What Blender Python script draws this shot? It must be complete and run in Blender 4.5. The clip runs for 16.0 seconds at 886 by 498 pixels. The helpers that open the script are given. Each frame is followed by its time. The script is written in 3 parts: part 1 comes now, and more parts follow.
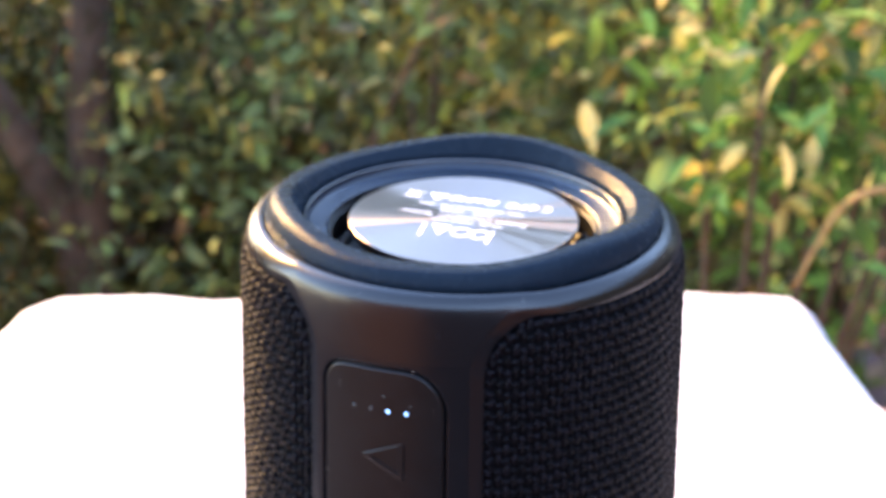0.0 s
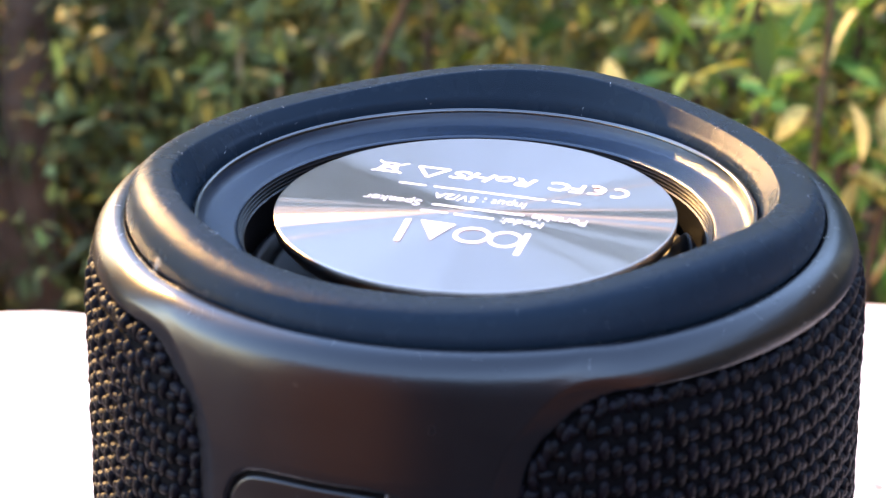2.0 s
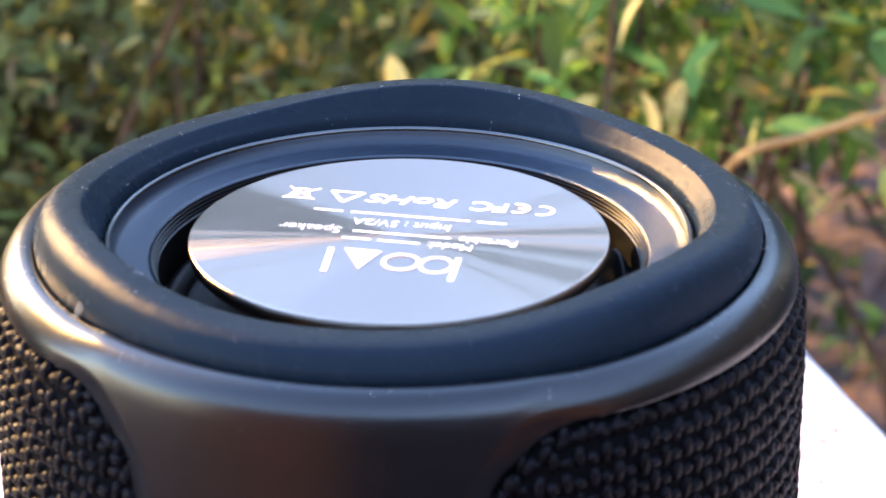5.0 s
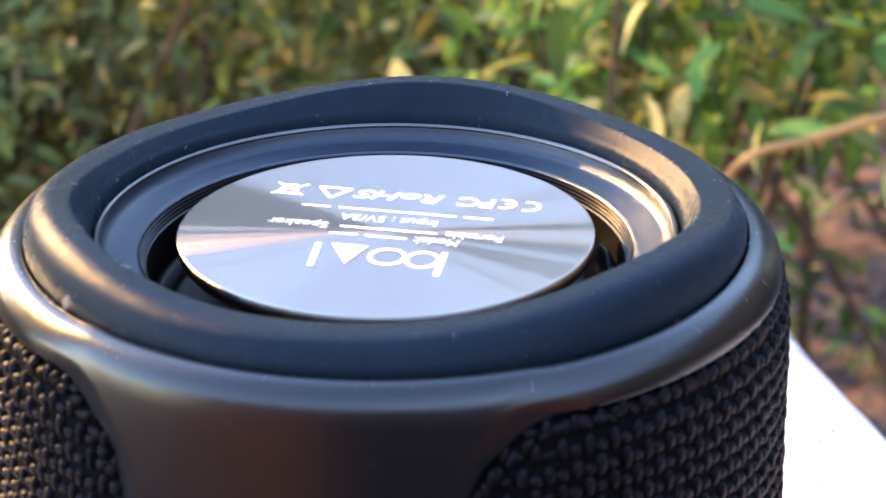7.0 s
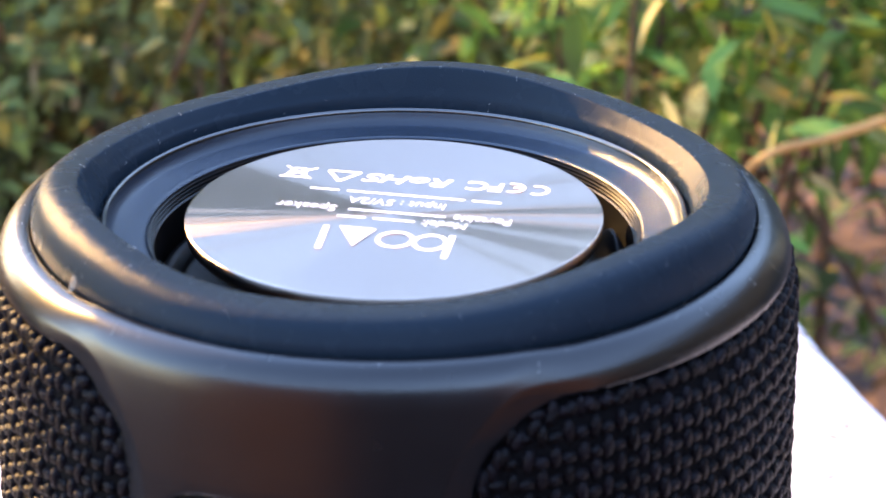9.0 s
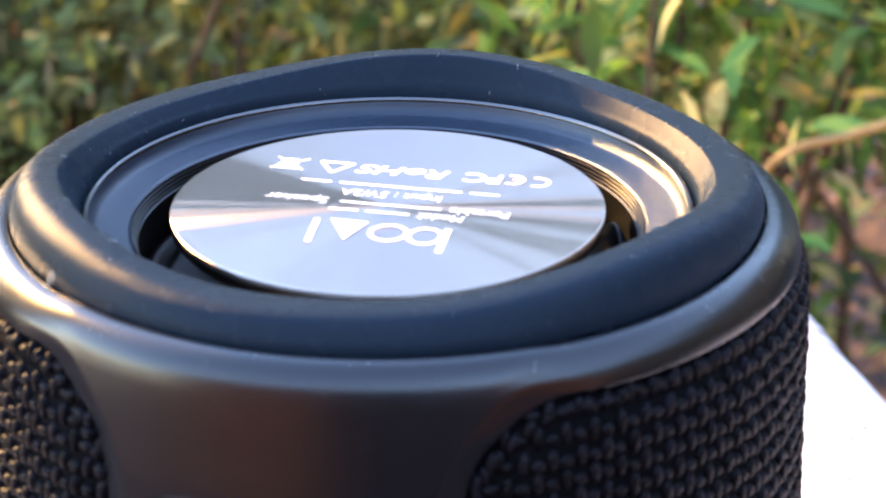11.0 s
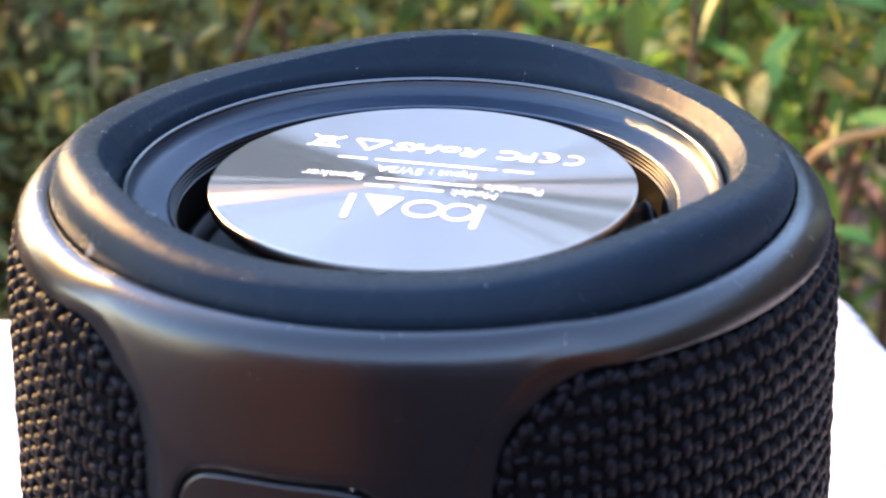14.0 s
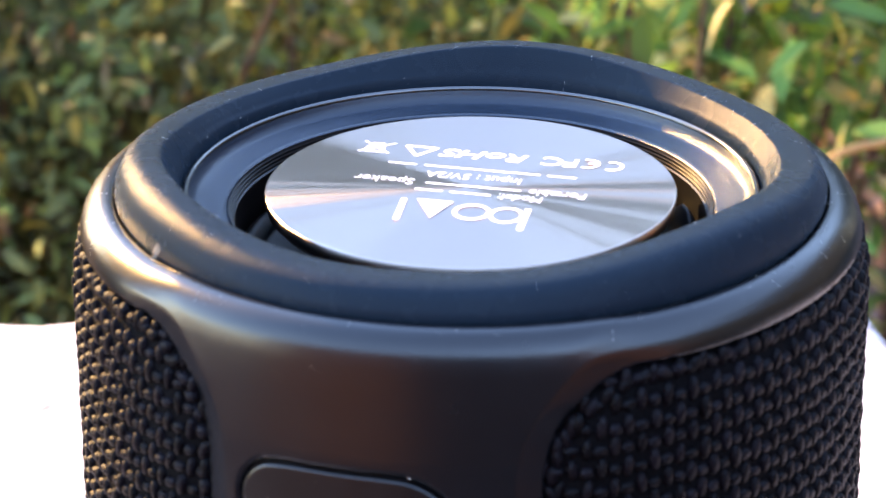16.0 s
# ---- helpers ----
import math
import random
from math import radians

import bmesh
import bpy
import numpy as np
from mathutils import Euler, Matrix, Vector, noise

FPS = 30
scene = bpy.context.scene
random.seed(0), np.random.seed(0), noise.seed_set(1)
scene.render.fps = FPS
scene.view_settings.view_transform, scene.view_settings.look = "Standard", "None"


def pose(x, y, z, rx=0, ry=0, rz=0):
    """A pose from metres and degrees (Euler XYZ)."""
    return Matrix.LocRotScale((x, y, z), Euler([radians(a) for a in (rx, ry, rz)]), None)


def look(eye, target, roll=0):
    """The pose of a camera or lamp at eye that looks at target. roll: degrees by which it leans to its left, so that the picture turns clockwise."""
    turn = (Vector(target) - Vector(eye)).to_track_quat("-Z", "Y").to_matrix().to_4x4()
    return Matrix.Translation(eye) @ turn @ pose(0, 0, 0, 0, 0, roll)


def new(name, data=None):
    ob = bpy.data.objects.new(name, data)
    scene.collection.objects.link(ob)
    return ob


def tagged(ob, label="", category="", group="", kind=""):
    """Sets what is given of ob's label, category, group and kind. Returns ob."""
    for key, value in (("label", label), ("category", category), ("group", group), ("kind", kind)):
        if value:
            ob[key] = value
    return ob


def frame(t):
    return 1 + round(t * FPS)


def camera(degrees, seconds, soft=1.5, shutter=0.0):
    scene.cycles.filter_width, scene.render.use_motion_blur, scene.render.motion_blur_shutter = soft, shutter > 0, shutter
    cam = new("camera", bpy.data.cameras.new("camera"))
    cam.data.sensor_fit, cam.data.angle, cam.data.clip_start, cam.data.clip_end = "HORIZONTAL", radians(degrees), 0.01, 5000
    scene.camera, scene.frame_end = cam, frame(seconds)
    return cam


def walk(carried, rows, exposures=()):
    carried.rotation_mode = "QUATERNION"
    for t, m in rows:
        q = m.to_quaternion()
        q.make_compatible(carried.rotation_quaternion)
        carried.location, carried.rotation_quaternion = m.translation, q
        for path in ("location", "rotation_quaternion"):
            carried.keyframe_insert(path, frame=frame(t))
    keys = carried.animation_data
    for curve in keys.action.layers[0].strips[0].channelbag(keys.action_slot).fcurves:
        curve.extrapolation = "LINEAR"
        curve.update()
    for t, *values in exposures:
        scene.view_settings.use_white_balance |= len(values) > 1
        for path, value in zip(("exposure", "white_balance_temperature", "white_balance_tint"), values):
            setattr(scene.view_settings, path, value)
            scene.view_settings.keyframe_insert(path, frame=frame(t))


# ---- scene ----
cam = camera(17.148, 16.0, soft=1.0)
cam.data.dof.use_dof = True
cam.data.dof.focus_distance = 0.332
cam.data.dof.aperture_fstop = 71.0
PATH = [
    (0.0, pose(0.0347, -0.4734, 0.3308, 67.386, -0.550, 4.844)),
    (0.5, pose(0.0442, -0.4603, 0.3223, 67.774, 0.493, 5.559)),
    (1.0, pose(0.0359, -0.3998, 0.3001, 67.454, 0.011, 5.553)),
    (1.5, pose(0.0298, -0.3285, 0.2671, 67.786, 0.529, 5.272)),
    (2.0, pose(0.0182, -0.2694, 0.2496, 66.949, -0.158, 4.610)),
    (2.5, pose(0.0048, -0.2561, 0.2438, 66.964, -0.585, 2.635)),
    (3.0, pose(-0.0026, -0.2474, 0.2404, 66.941, -0.538, 0.001)),
    (3.5, pose(0.0027, -0.2478, 0.2405, 66.911, 0.060, -0.717)),
    (4.0, pose(-0.0021, -0.2522, 0.2421, 66.877, 0.096, -1.076)),
    (4.5, pose(-0.0025, -0.2551, 0.2458, 66.781, 0.123, -1.094)),
    (5.0, pose(-0.0000, -0.2577, 0.2480, 66.778, 0.233, -1.032)),
    (7.5, pose(0.0023, -0.2614, 0.2478, 66.940, 0.259, -0.751)),
    (8.0, pose(0.0022, -0.2649, 0.2478, 66.975, 0.273, -0.671)),
    (10.5, pose(0.0058, -0.2507, 0.2413, 67.003, 0.288, -0.015)),
    (11.0, pose(0.0060, -0.2503, 0.2409, 66.985, 0.349, 0.069)),
    (11.5, pose(0.0061, -0.2463, 0.2387, 66.975, 0.345, 0.185)),
    (12.0, pose(0.0105, -0.2408, 0.2376, 66.917, 0.395, 0.392)),
    (12.5, pose(0.0143, -0.2408, 0.2389, 66.841, 0.535, 0.590)),
    (13.0, pose(0.0130, -0.2438, 0.2397, 66.830, 0.510, 0.839)),
    (13.5, pose(0.0102, -0.2473, 0.2400, 66.838, 0.601, 0.891)),
    (14.0, pose(0.0070, -0.2543, 0.2406, 66.916, 0.378, 1.002)),
    (14.5, pose(0.0053, -0.2587, 0.2441, 66.921, 0.249, 1.018)),
    (15.0, pose(0.0043, -0.2626, 0.2468, 66.956, 0.364, 0.933)),
    (15.5, pose(0.0032, -0.2649, 0.2449, 67.151, 0.295, 0.920)),
    (16.0, pose(0.0022, -0.2660, 0.2444, 67.166, 0.303, 0.932)),
]
walk(cam, PATH, exposures=[(0.0, 3.75, 8200, 25), (0.5, 3.28, 8200, 25), (1.0, 3.58, 8200, 25), (2.0, 3.66, 8200, 25), (3.0, 3.72, 8200, 25), (5.0, 3.63, 8200, 25), (8.0, 3.63, 8200, 25), (10.5, 3.75, 8200, 25), (13.0, 3.76, 8200, 25), (16.0, 3.74, 8200, 25)])

# ---- world, sun ----
SUN_AZ, SUN_EL = radians(132), radians(21)
world = bpy.data.worlds.new("sky")
scene.world = world
world.use_nodes = True
wn = world.node_tree
sky = wn.nodes.new("ShaderNodeTexSky")
sky.sky_type = "NISHITA"
sky.sun_disc = False
sky.air_density, sky.dust_density, sky.ozone_density = 1.3, 0.0, 5.0
sky.sun_elevation = SUN_EL
sky.sun_rotation = radians(90) - SUN_AZ
wn.nodes["Background"].inputs[1].default_value = 0.15
wn.links.new(sky.outputs[0], wn.nodes["Background"].inputs[0])
sun = new("sun", bpy.data.lights.new("sun", "SUN"))
sun.data.energy = 1.45
sun.data.angle = radians(0.6)
sun.data.color = (1.0, 0.68, 0.27)
sun_dir = Vector((math.cos(SUN_AZ) * math.cos(SUN_EL), math.sin(SUN_AZ) * math.cos(SUN_EL), math.sin(SUN_EL)))
sun.matrix_world = look(sun_dir * 20, (0, 0, 0))


# ---- materials ----
def material(name, colour, rough=0.5, metal=0.0, spec=0.5):
    m = bpy.data.materials.new(name)
    m.use_nodes = True
    b = m.node_tree.nodes["Principled BSDF"]
    b.inputs["Base Color"].default_value = (*colour, 1)
    b.inputs["Roughness"].default_value = rough
    b.inputs["Metallic"].default_value = metal
    b.inputs["Specular IOR Level"].default_value = spec
    return m, m.node_tree.nodes, m.node_tree.links, b


def noise_node(n, l, scale, detail=4.0, vector=None):
    t = n.new("ShaderNodeTexNoise")
    t.inputs["Scale"].default_value = scale
    t.inputs["Detail"].default_value = detail
    if vector is None:
        c = n.new("ShaderNodeTexCoord")
        vector = c.outputs["Object"]
    l.new(vector, t.inputs["Vector"])
    return t.outputs["Fac"]


def ramp(n, l, fac, stops):
    r = n.new("ShaderNodeValToRGB")
    e = r.color_ramp.elements
    while len(e) < len(stops):
        e.new(0.5)
    for el, (p, c) in zip(e, stops):
        el.position, el.color = p, (*c, 1)
    l.new(fac, r.inputs[0])
    return r.outputs[0]


def bump(n, l, b, height, strength, distance):
    k = n.new("ShaderNodeBump")
    k.inputs["Strength"].default_value = strength
    k.inputs["Distance"].default_value = distance
    l.new(height, k.inputs["Height"])
    l.new(k.outputs[0], b.inputs["Normal"])


def remap(n, l, fac, lo, hi):
    k = n.new("ShaderNodeMapRange")
    k.inputs["To Min"].default_value, k.inputs["To Max"].default_value = lo, hi
    l.new(fac, k.inputs["Value"])
    return k.outputs[0]


def satin(name, colour, dusty, rough_lo, rough_hi, grain, spec=0.5, relief=0.12):
    """Moulded black plastic or rubber: fine grain, faint smears of dust."""
    m, n, l, b = material(name, colour, 0.4, 0, spec)
    smear = noise_node(n, l, 320, 6)
    l.new(ramp(n, l, smear, [(0.35, colour), (0.75, dusty)]), b.inputs["Base Color"])
    l.new(remap(n, l, smear, rough_lo, rough_hi), b.inputs["Roughness"])
    bump(n, l, b, noise_node(n, l, grain, 2), relief, 0.0001)
    return m


PLASTIC = satin("black_plastic", (0.0016, 0.0022, 0.0034), (0.0028, 0.0033, 0.0044), 0.235, 0.29, 9000, 0.60)
RUBBER = satin("black_rubber", (0.0070, 0.0154, 0.0238), (0.0086, 0.0168, 0.0250), 0.24, 0.30, 11000, 0.072, 0.5)
PAD = satin("pad_rubber", (0.003, 0.0026, 0.0028), (0.005, 0.0045, 0.0048), 0.29, 0.38, 6000, 0.5)
RUBBER.node_tree.nodes["Principled BSDF"].inputs["Sheen Weight"].default_value = 0.04
RUBBER.node_tree.nodes["Principled BSDF"].inputs["Sheen Roughness"].default_value = 0.35
RUBBER.node_tree.nodes["Principled BSDF"].inputs["Sheen Tint"].default_value = (0.55, 0.8, 1.0, 1)
DARK = satin("dark_rubber", (0.0016, 0.0016, 0.002), (0.003, 0.003, 0.0033), 0.4, 0.55, 3000, 0.15)
STEP = satin("stepped_edge", (0.0016, 0.0016, 0.0018), (0.003, 0.003, 0.003), 0.3, 0.4, 5000, 0.45)
FRAME = satin("satin_frame", (0.0062, 0.0165, 0.0295), (0.0072, 0.0175, 0.0305), 0.18, 0.23, 11000, 0.46, 0.45)

CLOTH, n, l, b = material("black_cloth_base", (0.002, 0.0016, 0.002), 0.9, 0, 0.1)
YARN, n, l, b = material("black_yarn", (0.02, 0.019, 0.022), 0.46, 0, 0.11)
geo = n.new("ShaderNodeNewGeometry")
l.new(ramp(n, l, geo.outputs["Random Per Island"], [(0.0, (0.0018, 0.0013, 0.0019)), (1.0, (0.0060, 0.0042, 0.0062))]), b.inputs["Base Color"])
bump(n, l, b, noise_node(n, l, 4500, 3), 0.6, 0.0002)

# spun aluminium: brush marks run round the axis, and stretch the gloss
METAL, n, l, b = material("spun_metal", (0.5, 0.5, 0.5), 0.3, 1.0)
gl = n.new("ShaderNodeBsdfAnisotropic")
gl.distribution = "BECKMANN"
gl.inputs["Color"].default_value = (0.49, 0.385, 0.330, 1)
gl.inputs["Anisotropy"].default_value = 0.56
tan = n.new("ShaderNodeTangent")
tan.direction_type, tan.axis = "RADIAL", "Z"
l.new(tan.outputs[0], gl.inputs["Tangent"])
tc = n.new("ShaderNodeTexCoord")
sp = n.new("ShaderNodeVectorMath")
sp.operation = "LENGTH"
flat = n.new("ShaderNodeVectorMath")
flat.operation = "MULTIPLY"
flat.inputs[1].default_value = (1, 1, 0)
l.new(tc.outputs["Object"], flat.inputs[0])
l.new(flat.outputs[0], sp.inputs[0])
# uneven brushing: the lie of the marks wanders round the disc
unit = n.new("ShaderNodeVectorMath")
unit.operation = "NORMALIZE"
l.new(flat.outputs[0], unit.inputs[0])
l.new(remap(n, l, noise_node(n, l, 3.2, 7, unit.outputs[0]), -0.13, 0.22), gl.inputs["Rotation"])
rings = n.new("ShaderNodeTexNoise")
rings.noise_dimensions = "1D"
rings.inputs["Scale"].default_value = 9000
rings.inputs["Detail"].default_value = 2
l.new(sp.outputs["Value"], rings.inputs["W"])
l.new(remap(n, l, rings.outputs["Fac"], 0.36, 0.43), gl.inputs["Roughness"])
bump(n, l, gl, rings.outputs["Fac"], 0.08, 0.00005)
l.new(gl.outputs[0], n["Material Output"].inputs["Surface"])

PRINT, n, l, b = material("white_print", (0.86, 0.86, 0.88), 0.45)
LINT, n, l, b = material("pale_lint", (0.62, 0.58, 0.52), 0.8)
FLUFF, n, l, b = material("thin_fluff", (0.42, 0.38, 0.32), 0.85)
b.inputs["Alpha"].default_value = 0.16
LED_ON, n, l, b = material("lit_indicator", (0.2, 0.5, 1.0), 0.3)
b.inputs["Emission Color"].default_value = (0.20, 0.50, 1.0, 1)
b.inputs["Emission Strength"].default_value = 0.22
LED_OFF, n, l, b = material("unlit_indicator", (0.03, 0.03, 0.032), 0.5)

WHITEWASH, n, l, b = material("whitewash", (0.84, 0.82, 0.80), 0.85, 0, 0.3)
fleck = ramp(n, l, noise_node(n, l, 130, 5), [(0.60, (1, 1, 1)), (0.69, (0.30, 0.18, 0.16))])
wm = n.new("ShaderNodeMix")
wm.data_type, wm.blend_type = "RGBA", "MULTIPLY"
wm.inputs["Factor"].default_value = 0.9
l.new(ramp(n, l, noise_node(n, l, 22, 8), [(0.30, (0.55, 0.46, 0.45)), (0.45, (0.68, 0.62, 0.61)), (0.8, (0.74, 0.71, 0.70))]), wm.inputs["A"])
l.new(fleck, wm.inputs["B"])
l.new(wm.outputs["Result"], b.inputs["Base Color"])
bump(n, l, b, noise_node(n, l, 160, 8), 0.5, 0.002)
# brown and dark grey for the added unseen walls, toned for their reflections
SCREEN_BROWN, n, l, b = material("brown_screen", (0.05, 0.03, 0.026), 0.9, 0, 0.2)
l.new(ramp(n, l, noise_node(n, l, 3, 8), [(0.3, (0.105, 0.054, 0.042)), (0.7, (0.18, 0.098, 0.076))]), b.inputs["Base Color"])
SCREEN_GREY, n, l, b = material("grey_screen", (0.05, 0.055, 0.045), 0.9, 0, 0.2)
l.new(ramp(n, l, noise_node(n, l, 3, 8), [(0.3, (0.035, 0.04, 0.032)), (0.7, (0.065, 0.068, 0.058))]), b.inputs["Base Color"])
CRACK, n, l, b = material("crack_dirt", (0.16, 0.09, 0.075), 0.95)
SOIL, n, l, b = material("soil", (0.2, 0.13, 0.1), 0.95)
l.new(ramp(n, l, noise_node(n, l, 9, 8), [(0.3, (0.06, 0.036, 0.030)), (0.5, (0.13, 0.078, 0.066)), (0.75, (0.25, 0.155, 0.135))]), b.inputs["Base Color"])
bump(n, l, b, noise_node(n, l, 60, 8), 0.8, 0.02)
BARK, n, l, b = material("bark", (0.14, 0.08, 0.05), 0.9)
l.new(ramp(n, l, noise_node(n, l, 30, 6), [(0.3, (0.032, 0.018, 0.011)), (0.7, (0.10, 0.058, 0.034))]), b.inputs["Base Color"])
bump(n, l, b, noise_node(n, l, 90, 6), 0.8, 0.01)
STRAW, n, l, b = material("dry_stalk", (0.42, 0.27, 0.11), 0.75)
l.new(ramp(n, l, noise_node(n, l, 50, 4), [(0.3, (0.17, 0.092, 0.03)), (0.7, (0.30, 0.175, 0.06))]), b.inputs["Base Color"])


def leaf_material(name, stops, per_object=False):
    m, n, l, b = material(name, (0.06, 0.1, 0.03), 0.62, 0, 0.3)
    if per_object:
        r = n.new("ShaderNodeObjectInfo").outputs["Random"]
    else:
        r = n.new("ShaderNodeNewGeometry").outputs["Random Per Island"]
    c = ramp(n, l, r, stops)
    # clump noise in the colour: browned patches, and dark ones for shaded gaps
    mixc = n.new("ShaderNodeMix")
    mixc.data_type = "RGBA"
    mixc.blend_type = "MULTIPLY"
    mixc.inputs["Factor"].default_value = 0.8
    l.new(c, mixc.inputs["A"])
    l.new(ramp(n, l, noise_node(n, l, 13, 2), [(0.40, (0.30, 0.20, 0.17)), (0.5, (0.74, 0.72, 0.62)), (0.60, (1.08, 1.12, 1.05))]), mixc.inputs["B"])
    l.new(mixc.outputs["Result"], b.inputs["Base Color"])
    tr = n.new("ShaderNodeBsdfTranslucent")
    l.new(mixc.outputs["Result"], tr.inputs["Color"])
    mx = n.new("ShaderNodeMixShader")
    mx.inputs[0].default_value = 0.4
    l.new(b.outputs[0], mx.inputs[1])
    l.new(tr.outputs[0], mx.inputs[2])
    l.new(mx.outputs[0], n["Material Output"].inputs["Surface"])
    return m


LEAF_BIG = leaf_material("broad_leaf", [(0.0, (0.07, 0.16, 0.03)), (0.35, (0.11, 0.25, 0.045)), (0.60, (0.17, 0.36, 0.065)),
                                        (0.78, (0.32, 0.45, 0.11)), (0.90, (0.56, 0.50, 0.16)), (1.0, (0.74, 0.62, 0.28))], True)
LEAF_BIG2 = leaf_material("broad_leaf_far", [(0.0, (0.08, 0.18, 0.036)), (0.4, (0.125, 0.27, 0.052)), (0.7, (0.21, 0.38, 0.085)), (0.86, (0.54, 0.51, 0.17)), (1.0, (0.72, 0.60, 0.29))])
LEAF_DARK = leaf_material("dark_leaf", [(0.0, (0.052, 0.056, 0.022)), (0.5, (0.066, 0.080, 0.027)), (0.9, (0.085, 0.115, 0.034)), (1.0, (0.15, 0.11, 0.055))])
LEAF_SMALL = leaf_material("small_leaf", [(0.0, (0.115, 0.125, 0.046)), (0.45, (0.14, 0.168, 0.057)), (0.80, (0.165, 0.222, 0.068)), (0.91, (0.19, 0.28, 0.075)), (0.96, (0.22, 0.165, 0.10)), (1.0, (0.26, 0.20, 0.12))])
LITTER = leaf_material("fallen_leaf", [(0.0, (0.20, 0.11, 0.085)), (0.5, (0.36, 0.22, 0.19)), (1.0, (0.46, 0.33, 0.24))])


# ---- mesh helpers ----
def mesh_object(name, verts, faces, mat, parent=None, label="", smooth=True, kind=""):
    me = bpy.data.meshes.new(name)
    me.from_pydata([tuple(map(float, v)) for v in verts], [], [tuple(map(int, f)) for f in faces])
    me.materials.append(mat)
    if smooth:
        me.shade_smooth()
    me.update()
    ob = new(name, me)
    ob.parent = parent
    return tagged(ob, label=label, kind=kind)


def grid_faces(rows, cols, wrap):
    f = []
    for i in range(rows - 1):
        for j in range(cols if wrap else cols - 1):
            k = (j + 1) % cols
            f.append((i * cols + j, i * cols + k, (i + 1) * cols + k, (i + 1) * cols + j))
    return f


def lathe(name, profile, mat, parent, label="", steps=192, lift=None, z0=0.0):
    """A turned ring from a profile of (r, z); lift(theta, r, z) gives a rise of z."""
    th = np.linspace(0, 2 * math.pi, steps, endpoint=False)
    v = []
    for r, z in profile:
        for a in th:
            dz = lift(a, r, z) if lift else 0.0
            v.append((r * math.cos(a), r * math.sin(a), z0 + z + dz))
    return mesh_object(name, v, grid_faces(len(profile), steps, True), mat, parent, label)


def curve_profile(points, per=6):
    """A Catmull-Rom line through the points."""
    p = [Vector(q) for q in points]
    p = [p[0] * 2 - p[1]] + p + [p[-1] * 2 - p[-2]]
    out = []
    for i in range(1, len(p) - 2):
        for k in range(per):
            t = k / per
            a, b2, c, d = p[i - 1], p[i], p[i + 1], p[i + 2]
            out.append(0.5 * (2 * b2 + (c - a) * t + (2 * a - 5 * b2 + 4 * c - d) * t * t + (3 * b2 - a - 3 * c + d) * t ** 3))
    out.append(p[-2])
    return out


def tube(name, points, radii, mat, parent=None, label="", sides=8, per=5):
    pts = curve_profile(points, per)
    n_ = len(pts)
    v = []
    for i, q in enumerate(pts):
        d = (pts[min(i + 1, n_ - 1)] - pts[max(i - 1, 0)]).normalized()
        u = d.orthogonal().normalized()
        w = d.cross(u)
        f = i / (n_ - 1) * (len(radii) - 1)
        k = min(int(f), len(radii) - 2)
        r = radii[k] + (radii[k + 1] - radii[k]) * (f - k)
        for s in range(sides):
            a = 2 * math.pi * s / sides
            v.append(q + (u * math.cos(a) + w * math.sin(a)) * r)
    faces = grid_faces(n_, sides, True)
    faces.append(tuple(range(sides))[::-1])
    faces.append(tuple(range((n_ - 1) * sides, n_ * sides)))
    return mesh_object(name, v, faces, mat, parent, label)


# ---- the speaker ----
ZG = 0.140          # plane of the seam under the upper ring
RB = 0.0388         # radius of the body
BOTTOM = 0.006      # seam over the lower ring

speaker = tagged(new("portable_speaker"), "black cylindrical wireless speaker with woven cloth sides, standing upright", "speaker")


def rounded_box(s, z, hw, z_lo, z_hi, rad):
    """Signed distance to a rounded rectangle, in metres; rad may depend on the side."""
    cz, hz = (z_lo + z_hi) / 2, (z_hi - z_lo) / 2
    qx, qz = np.abs(s) - hw + rad, np.abs(z - cz) - hz + rad
    return np.hypot(np.maximum(qx, 0), np.maximum(qz, 0)) + np.minimum(np.maximum(qx, qz), 0) - rad


def wrap(a):
    return (a + math.pi) % (2 * math.pi) - math.pi


CLOTHS = ((radians(-14), 0.0449), (radians(166), 0.0449))   # middle angle and half width of the two cloth panels


def cloth_distance(th, z, wider=0.0, taller=0.0, corner=None):
    d = np.full(np.broadcast(th, z).shape, 1.0)
    for mid, hw in CLOTHS:
        s = wrap(th - mid) * 0.039
        rad = np.where(s < 0, 0.0105, 0.0100) if corner is None else corner
        d = np.minimum(d, rounded_box(s, z, hw + wider, BOTTOM + 0.004 - taller, ZG - 0.0042 + taller, rad))
    return d


PAD_MID, PAD_HW = radians(-105.7), 0.0110


def pad_distance(th, z):
    s = wrap(th - PAD_MID) * RB
    rad = np.where(s < 0, 0.0034, 0.0060)
    tilt = 0.0016 * np.clip((s - 0.002) / 0.009, 0, 1) ** 2 + 0.0009 * np.clip((-s - 0.004) / 0.007, 0, 1) ** 2
    return rounded_box(s, z + tilt, PAD_HW, 0.066, ZG - 0.0132, rad)


def smooth(x, a, b):
    t = np.clip((x - a) / (b - a), 0, 1)
    return t * t * (3 - 2 * t)


